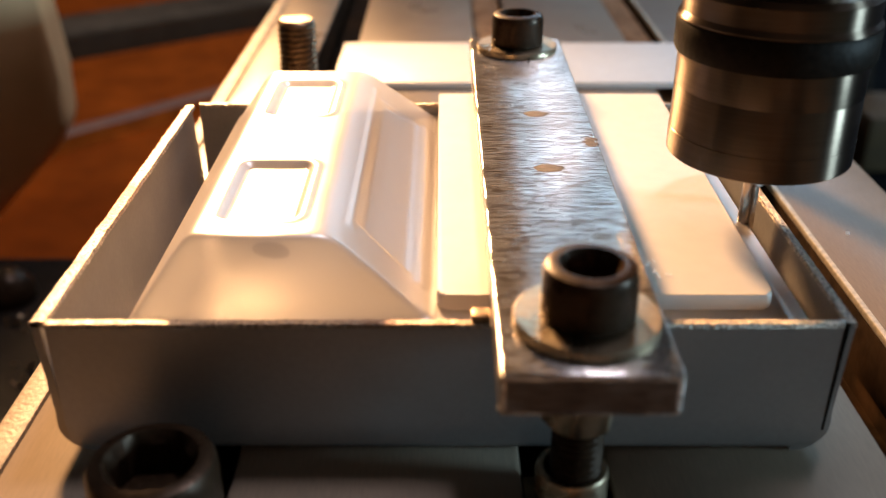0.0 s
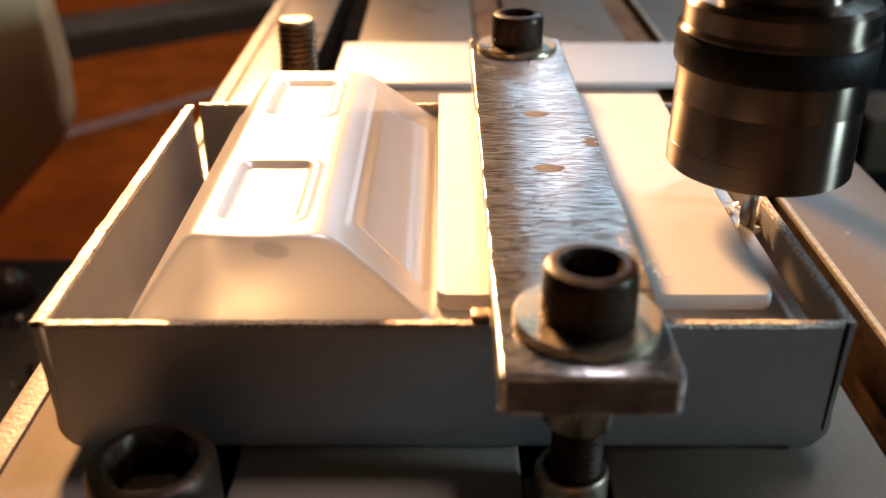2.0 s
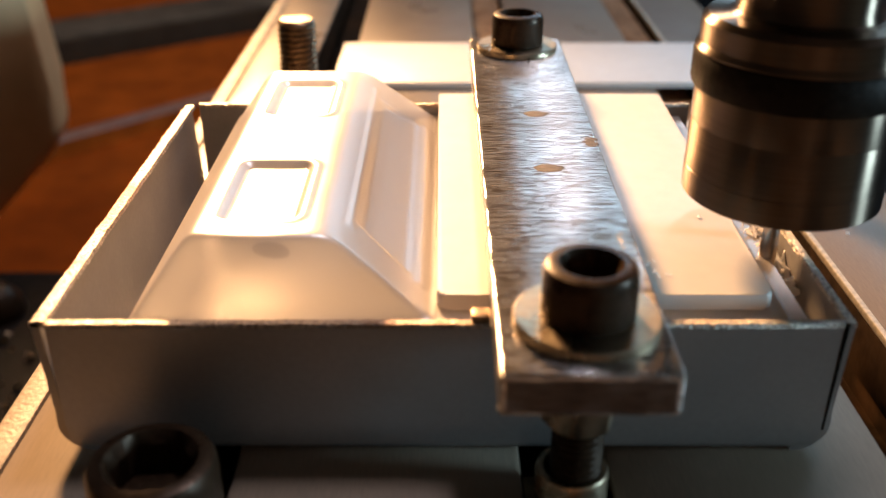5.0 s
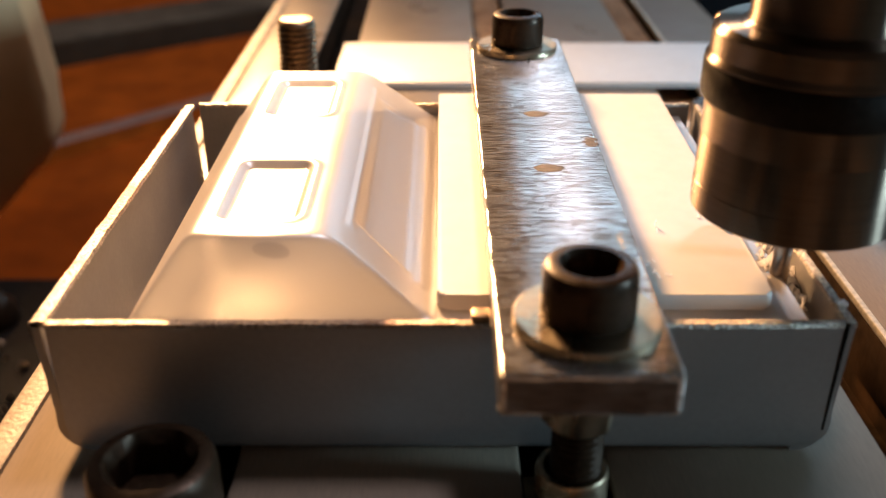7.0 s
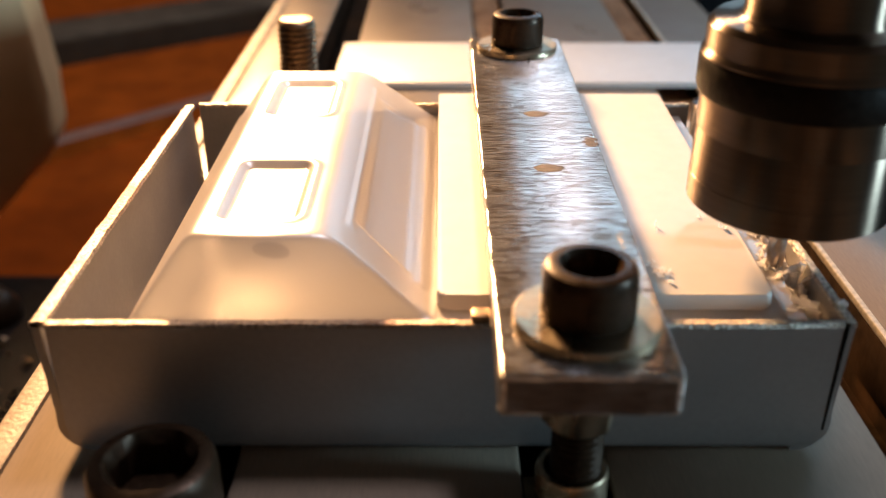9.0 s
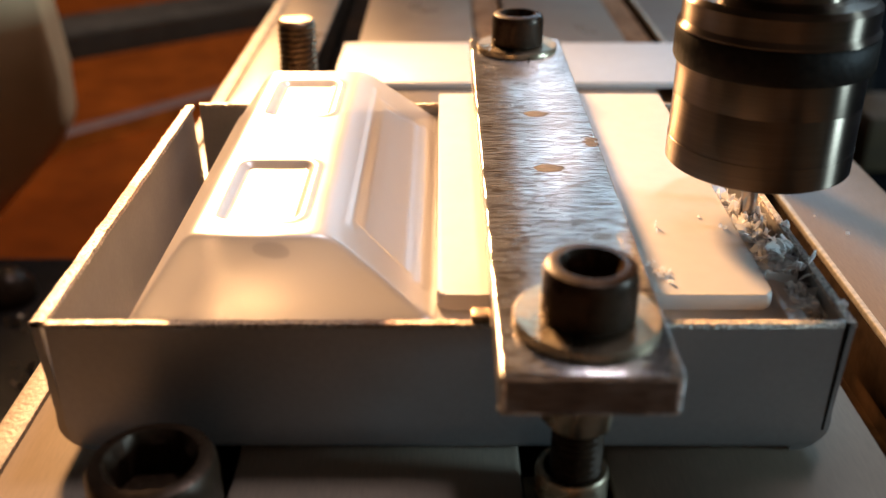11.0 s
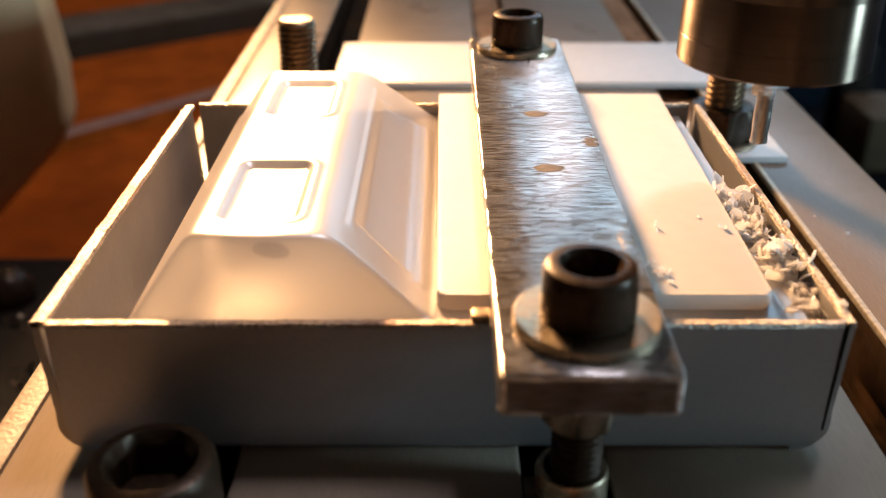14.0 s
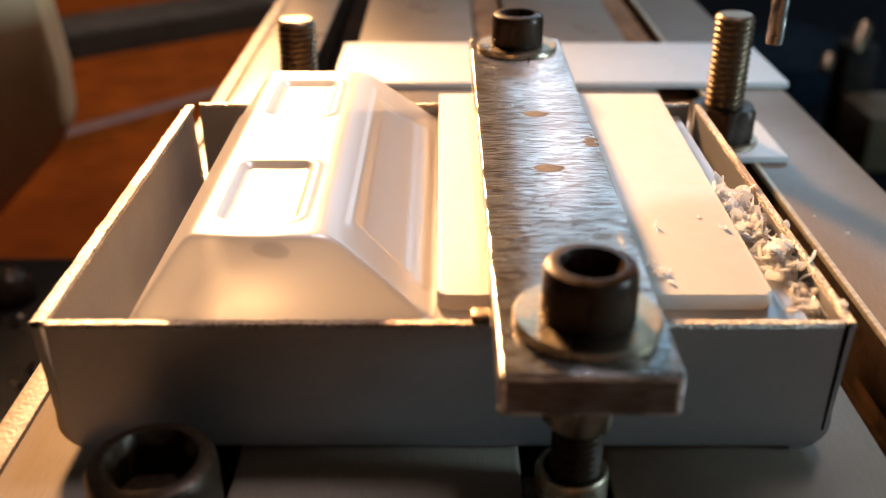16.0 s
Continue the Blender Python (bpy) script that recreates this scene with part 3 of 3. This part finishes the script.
def clamp_stud(name, at, top, pitch, nut, label):
    t = thing(name, at, label, "threaded stud", "studs of the table")
    part("stud_thread", thread(5.4, 0.6, pitch, -12, top, 40, 8), STUD, t)
    if nut:
        part("nut", hex_nut(16.5, 3.6, 13.0, turn=0.45), BLACK, t, "black hexagon nut")
        part("nut_washer", washer(10.5, 5.5, 2.0, 3.6), ZINC, t)
    return t


clamp_stud("clamp_stud", (79.8, 136.5, 0), 38.6, 1.75, True, "steel stud with coarse thread and black nut")
clamp_stud("clamp_stud", (-40.6, 140.0, 0), 36.4, 1.6, False, "dark steel threaded stud standing bare")
tagged(part("clamp_pad", block(66.5, 96, 124, 153, 0.05, 2.0, 0.3), WHITE), "pale square steel pad under the stud nut", "clamp pad")
tagged(part("spacer_strip", block(-37.8, 117.5, 190.4, 240, 0.05, 2.2, 0.4), WHITE), "flat white strip lying across the table", "strip")


# ---------------------------------------------------------------- machine behind, below the table
def cream_casting():
    pts = [(-219, 180), (-213, -10), (-208.5, -60), (-208, -90), (-216, -102), (-238, -123), (-266, -152), (-300, -175), (-420, -175), (-420, 180)]
    ob = part("column_casting", extrude_profile([(x - 5, z) for x, z in pts], 393, 430, 9), CREAM, None, smooth=60)
    for v in ob.data.vertices:
        v.co = pose(-0.207, 0.393, 0, 0, 0, 9) @ pose(0.207, -0.393, 0) @ v.co
    return tagged(ob, "rounded cream enamelled machine casting", "machine casting")


def bent_line(a, b, c, n=24):
    """Points on a smooth bend from a to c, drawn towards b."""
    return [tuple((1 - u) ** 2 * p + 2 * u * (1 - u) * q + u * u * r for p, q, r in zip(a, b, c)) for u in (i / n for i in range(n + 1))]


def ledge(line, depth, z0, z1):
    """A slab whose front follows a bent line."""
    bm = bmesh.new()
    rows = []
    for x, y in line:
        rows.append([bm.verts.new(p) for p in ((x, y, z0), (x, y, z1 - 5), (x - 1, y + 2, z1 - 1), (x - 3, y + 6, z1), (x - depth * 0.35, y + depth, z1), (x - depth * 0.35, y + depth, z0))])
    for a, b in zip(rows, rows[1:]):
        for k in range(6):
            bm.faces.new((a[k], a[(k + 1) % 6], b[(k + 1) % 6], b[k]))
    bm.faces.new(rows[0])
    bm.faces.new(rows[-1][::-1])
    return bm


def base_tray():
    t = thing("machine_base", (0, 0, 0), "red-brown painted machine base with grey curved rim", "machine base")
    part("base_floor", block(-900, 60, -260, 1300, -250, -216, 6), RUST, t)
    part("base_plinth", block(-860, 40, -220, 1260, -900, -250, 6), GREASE, t)
    front = bent_line((-560, 440), (-330, 665), (-60, 960))
    part("base_step", ledge(front, 620, -216, -195), RUST, t)
    # thin added strip: the bevel's highlight is put into its colour
    part("step_edge", ledge([(x + 1.5, y - 1.5) for x, y in front], 4, -200, -194.2), STEP_HIGHLIGHT, t, "pinkish strip painted as the highlight on the step edge")
    rim = bent_line((-560, 740), (-340, 945), (-60, 1120))
    # one rim in two tones: shaded front, lit top
    part("curved_rim", ledge(rim, 84, -195, -170), RIM_SHADED, t, "curved rim with the shade of its front put into its colour")
    part("rim_top", ledge([(x - 3, y + 7) for x, y in rim], 76, -174, -167), RIM_LIT, t, "grey top of the rim in its lit tone")
    part("far_apron", ledge([(x - 31, y + 87) for x, y in rim], 420, -195, -176), RUST, t)
    return t


def saddle():
    t = thing("saddle", (0, 0, 0), "oily black machine saddle strewn with chips", "machine saddle")
    part("saddle_block", block(-460, -100, -220, 300, -200, -121, 8, 3), GREASE, t)
    part("table_support", block(-70, 110, -150, 420, -214, -46, 3), GREASE, t)
    part("knob", lathe([(0, -13), (7, -11), (12, -5), (13, 0), (12, 5), (7, 11), (0, 13)], 32), BLACK, t, "round black knob", at=(-199, 256, -119))
    rnd = random.Random(12)
    bm = bmesh.new()
    for _ in range(260):
        chip(bm, rnd, Matrix.Translation((-90 - 160 * rnd.random(), 60 + 190 * rnd.random(), -119.5)), 1.6)
    tagged(part("swarf_dust", bm, STUD, t, "scattered bronze-coloured chips"), kind="stuff")
    return t


def floor_clutter():
    out = []
    bench = thing("dark_bench", (0, 0, 0), "dark cluttered bench behind the table", "bench")
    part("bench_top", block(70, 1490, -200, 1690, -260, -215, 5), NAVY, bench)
    for x, y in ((100, -170), (1460, -170), (100, 1650), (1460, 1650)):
        part("leg", block(x - 25, x + 25, y - 25, y + 25, -900, -260, 3), GREASE, bench)
    out.append(bench)
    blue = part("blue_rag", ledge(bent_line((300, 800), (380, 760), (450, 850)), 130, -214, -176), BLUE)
    out.append(tagged(blue, "crumpled dark blue rag on the bench", "rag"))
    rod = thing("hand_lever", (361, 698, -120), "blurred bright steel hand lever", "lever")
    r = part("lever_rod", lathe([(0, -17), (5, -16), (7, -8), (7, 12), (4, 16), (0, 17)], 24), STUD, rod)
    r.matrix_basis = pose(0, 0, 0, -55, 0, -34)
    knob = part("lever_collar", lathe([(0, -9), (5, -8), (6, 0), (5, 8), (0, 9)], 24), STUD, rod, at=(-28, -8, -20))
    knob.rotation_euler = (radians(-55), 0, radians(-34))
    part("lever_foot", block(-14, 14, -14, 14, -94, -4, 3), GREASE, rod)
    out.append(rod)
    out.append(tagged(part("card_box", block(350, 430, 620, 690, -214, -165, 4), OCHRE), "small ochre cardboard box on the bench", "box"))
    return out


# ---------------------------------------------------------------- spindle
def spindle():
    t = thing("spindle_chuck", (CUT_X, 41.5, 20.6), "polished steel collet chuck with dark knurled ring", "chuck")
    H = 15.6
    part("collet_nut", lathe([(0, H + 1.2), (8.0, H + 1.2), (8.6, H), (16.2, H), (16.52, H + 0.3), (16.5, H + 4.6), (16.32, H + 4.8), (0, H + 4.9)], 96), CHUCK, t)
    part("chuck_body", lathe([(0, H + 4.3), (16.42, H + 4.3), (16.36, H + 12.6), (16.28, H + 12.75), (16.28, H + 12.95), (16.36, H + 13.1), (16.3, H + 19), (0, H + 19)], 96), CHUCK, t)
    ring = bmesh.new()
    segs = 120
    prof = [(16.0, H + 18.6), (16.9, H + 18.9), (17.2, H + 19.6), (17.2, H + 24.2), (16.8, H + 24.8), (16.0, H + 25)]
    lathe(prof, segs, ring)
    part("dark_ring", ring, KNURL, t, "dark knurled ring")
    part("chuck_collar", lathe([(0, H + 24.9), (17.1, H + 24.9), (17.1, H + 25.2), (16.5, H + 26.1), (16.5, H + 29.6), (15.6, H + 30.6), (12.4, H + 30.75), (11.5, H + 31.2), (11.2, H + 32.2), (11.2, H + 62), (0, H + 62)], 96), CHUCK, t, smooth=22)
    part("spindle_nose", lathe([(0, H + 62), (24, H + 62), (25, H + 63), (25, H + 120), (0, H + 120)], 96), KNURL, t)
    # two-flute end mill
    bm = bmesh.new()
    segs, rows = 24, 40
    rings = []
    for i in range(rows + 1):
        z = 12.0 * i / rows
        tw = z * 0.55
        ring = []
        for k in range(segs):
            a = 2 * math.pi * k / segs
            r = 1.55 - (0.12 * max(0, math.sin(2 * (a - tw))) ** 1.5 if z < 9.5 else 0)
            ring.append(bm.verts.new((r * math.cos(a), r * math.sin(a), z)))
        rings.append(ring)
    for a, b in zip(rings, rings[1:]):
        for k in range(segs):
            j = (k + 1) % segs
            bm.faces.new((a[k], a[j], b[j], b[k]))
    bm.faces.new(rings[0][::-1])
    lathe([(0, 11.5), (1.5, 11.5), (2.0, 12.6), (2.0, H + 3), (0, H + 3)], 24, bm)
    cutter = part("end_mill", bm, CARBIDE, t, "slender steel end mill")
    rnd = random.Random(8)
    wad = bmesh.new()
    for _ in range(26):
        chip(wad, rnd, Matrix.Translation((0, 0, 9.6 + 4.0 * rnd.random())) @ Matrix.Rotation(rnd.random() * 6.3, 4, "Z") @ Matrix.Translation((2.0, 0, 0)), 0.8)
    part("wrapped_swarf", wad, CHIP, cutter, "shreds of white swarf")
    return t, cutter


def chip(bm, rnd, m, size):
    """One curled flake of swarf."""
    L, W = size * (0.8 + 1.2 * rnd.random()), size * (0.35 + 0.5 * rnd.random())
    curl = (rnd.random() - 0.3) * 2.2
    turn = Euler((rnd.random() * 6.3, rnd.random() * 6.3, rnd.random() * 6.3)).to_matrix().to_4x4()
    m = m @ turn
    top, low = [], []
    for i in range(5):
        u = i / 4 - 0.5
        w = W * (0.55 + 0.45 * math.cos(u * 2.6)) * (0.7 + 0.6 * rnd.random())
        a = u * curl
        x, z = (math.sin(a) / curl * L * 2, (1 - math.cos(a)) / curl * L * 2) if abs(curl) > 0.05 else (u * L * 2, 0)
        top.append((bm.verts.new(m @ Vector((x, -w, z + 0.09))), bm.verts.new(m @ Vector((x, w, z + 0.09 + 0.2 * w)))))
        low.append((bm.verts.new(m @ Vector((x, -w, z - 0.09))), bm.verts.new(m @ Vector((x, w, z - 0.09 + 0.2 * w)))))
    for k in range(4):
        a, b, c, d = top[k], top[k + 1], low[k], low[k + 1]
        bm.faces.new((a[0], b[0], b[1], a[1]))
        bm.faces.new((c[0], c[1], d[1], d[0]))
        bm.faces.new((a[0], c[0], d[0], b[0]))
        bm.faces.new((a[1], b[1], d[1], c[1]))
    bm.faces.new((top[0][0], top[0][1], low[0][1], low[0][0]))
    bm.faces.new((top[-1][0], low[-1][0], low[-1][1], top[-1][1]))


def swarf_heap(at, rnd, count, spread, size, label="heap of white plastic swarf along the tray wall"):
    bm = bmesh.new()
    for _ in range(count):
        u, v, w = (rnd.gauss(0, 0.5) for _ in range(3))
        chip(bm, rnd, Matrix.Translation((u * spread[0], v * spread[1], abs(w) * spread[2])), size * (0.6 + 0.7 * rnd.random()))
    ob = part("swarf", bm, CHIP, None, at=at, smooth=50)
    return tagged(ob, label, "swarf", "plastic swarf", "stuff")


SPINDLE, CUTTER = spindle()
BEHIND = [cream_casting(), base_tray(), saddle(), *floor_clutter()]

# travel of the tool along the table (mm) and its lift (mm), by seconds
TRAVEL = [(0, 0), (1.7, 0), (2.0, -0.8), (2.5, -2.8), (3.0, -5.2), (3.5, -7.4), (4.0, -9.6), (5.2, -14.8), (6.5, -19.2), (7.0, -20.8), (7.5, -21.6), (8.0, -22.4), (8.5, -22.7),
          (8.7, -21.8), (9.0, -17.8), (9.2, -14.6), (9.6, -8.0), (10.0, -2.6), (10.4, 0), (12.0, 0), (16.0, 0)]
LIFT = [(0, 0.5), (0.3, -0.7), (0.6, -1.3), (1.0, -1.4), (12.0, -1.1), (12.2, 0.2), (12.5, 3.6), (13.0, 8.1), (13.5, 12.6), (14.0, 17.8), (14.5, 22.6), (15.0, 28.0), (15.5, 33.2), (16.0, 36.2)]


def along(table, t):
    for (a, p), (b, q) in zip(table, table[1:]):
        if t <= b:
            return p + (q - p) * (t - a) / (b - a)
    return table[-1][1]


def swarf_along_cut():
    """Flakes lie under the rim of the cover until the tool frees them, then rest in the channel."""
    rnd = random.Random(21)
    heaps = []
    for i in range(46):
        y = 41.5 + 7 - 38 * i / 45 + rnd.gauss(0, 0.8)
        if y > 41:
            free = 0.5 + 0.6 * rnd.random()
        else:
            free = 2.0
            while along(TRAVEL, free) + 41.5 > y + 1 and free < 8.6:
                free += 0.1
        free += 0.2 + 0.5 * rnd.random()
        low = 56.4 + 2.6 * max(0, min(1, (26 - y) / 12))
        rest = (low + rnd.random() * (60.6 - low), y, FL - 3.2 + rnd.random() * 2.4)
        heaps.append((swarf_heap(rest, rnd, 9, (1.7, 2.2, 1.3), 1.2), rest, free))
    for i in range(18):
        free = 2.3 + 5.6 * i / 17
        rest = (58.9 + 1.6 * rnd.random(), 41.5 + along(TRAVEL, free) - 2 - 9 * rnd.random(), 17.5 + 3 * rnd.random())
        heaps.append((swarf_heap(rest, rnd, 4, (0.9, 2.4, 1.0), 1.05), rest, free))
    for i in range(34):
        y = 10 + 43 * rnd.random()
        free = 8.9 + 2.0 * max(0, min(1, (y - 18) / 26)) + 0.4 * rnd.random()
        low = 54.0 + 4.6 * max(0, min(1, (25 - y) / 12))
        rest = (low + rnd.random() * (60.4 - low), y, FL + 0.1 - 2.2 * (low > 57) + rnd.random() * 1.4)
        heaps.append((swarf_heap(rest, rnd, 8, (1.7, 2.4, 1.2), 1.15), rest, free))
    return heaps


HEAPS = swarf_along_cut()
STRAYS = []
rnd = random.Random(5)
for at, n, size, free, note in (((36.2, 14.5, 25.45), 3, 0.4, 0, "board"), ((34.4, 19.0, 25.6), 3, 0.45, 0, "board"), ((47.7, 35.7, 25.95), 1, 0.6, 3.0, "board"), ((38.0, 30.5, 25.85), 2, 0.45, 6.2, "board"),
                              ((36.6, 12.8, 25.35), 7, 0.5, 7.6, "board"), ((36.4, 16.0, 25.4), 5, 0.5, 8.8, "board"), ((50.8, 31.3, 25.85), 2, 0.6, 5.6, "board"), ((63.2, 33.8, 25.2), 2, 1.0, 9.8, "tray rim"), ((62.8, 19.1, 25.2), 2, 1.1, 9.3, "tray rim"),
                              ((63.4, 4.5, 25.0), 1, 1.2, 5.3, "tray rim"), ((96.1, 79.0, 0.3), 1, 0.5, 0, "table"), ((92.0, 89.2, 0.3), 1, 0.4, 9.5, "table")):
    stray = swarf_heap(at, rnd, n, (1.0, 1.6, 0.4), size, "stray white swarf flakes on the " + note)
    if free:
        STRAYS.append((stray, at, free))
tagged(part("shim", block(4.4, 7.2, -0.2, 2.6, 24.95, 26.3, 0.2), STUD), "small brown metal shim beside the clamp bar", "shim")
speck = part("wall_speck", lathe([(0, 0), (0.28, 0), (0.2, 0.12), (0, 0.14)], 12), BLACK, bpy.data.objects["front_wall"])
speck.matrix_basis = pose((56.6 - BX0 - 0.9) * MM, -0.00002, 2.9 * MM, 90, 0, 0)


def slot_debris():
    """Oily crumbs and bright specks lying in the open table slot beside the tray."""
    rnd = random.Random(14)
    bm = bmesh.new()
    for _ in range(170):
        chip(bm, rnd, Matrix.Translation((SLOTS[2] + 10 * (rnd.random() - 0.5), -30 + 150 * rnd.random(), -25.4)), 0.8)
    return tagged(part("slot_crumbs", bm, STUD), "oily brown crumbs and specks in the table slot", "debris", kind="stuff")


slot_debris()


def motions():
    times = sorted({t for t, _ in TRAVEL} | {t for t, _ in LIFT})
    walk(SPINDLE, [(t, pose(CUT_X * MM, (41.5 + along(TRAVEL, t)) * MM, (20.6 + along(LIFT, t)) * MM)) for t in times])
    walk(CUTTER, [(k / 30, pose(0, 0, 0, 0, 0, (k * 70) % 360)) for k in range(0, 481)])
    for ob in BEHIND:
        base = ob.location.copy()
        walk(ob, [(t, pose(base.x, base.y + along(TRAVEL, t) * MM, base.z)) for t, _ in TRAVEL])
    for ob, rest, free in HEAPS:
        hid = pose(54.0 * MM, rest[1] * MM, 12 * MM)
        out = pose(rest[0] * MM, rest[1] * MM, rest[2] * MM)
        mid = pose((rest[0] + 1.2) * MM, rest[1] * MM, (rest[2] - 3) * MM)
        walk(ob, [(0, hid), (max(0.05, free - 0.3), hid), (free - 0.1, mid), (free + 0.1, out), (16, out)])

    for ob, rest, free in STRAYS:
        y = 41.5 + along(TRAVEL, free)
        walk(ob, [(0, pose(54.0 * MM, y * MM, 12 * MM)), (free - 0.3, pose(54.0 * MM, y * MM, 12 * MM)), (free - 0.12, pose((rest[0] * 0.5 + 29) * MM, (rest[1] + y) / 2 * MM, 31 * MM)),
                  (free + 0.1, pose(*(c * MM for c in rest))), (16, pose(*(c * MM for c in rest)))])


motions()
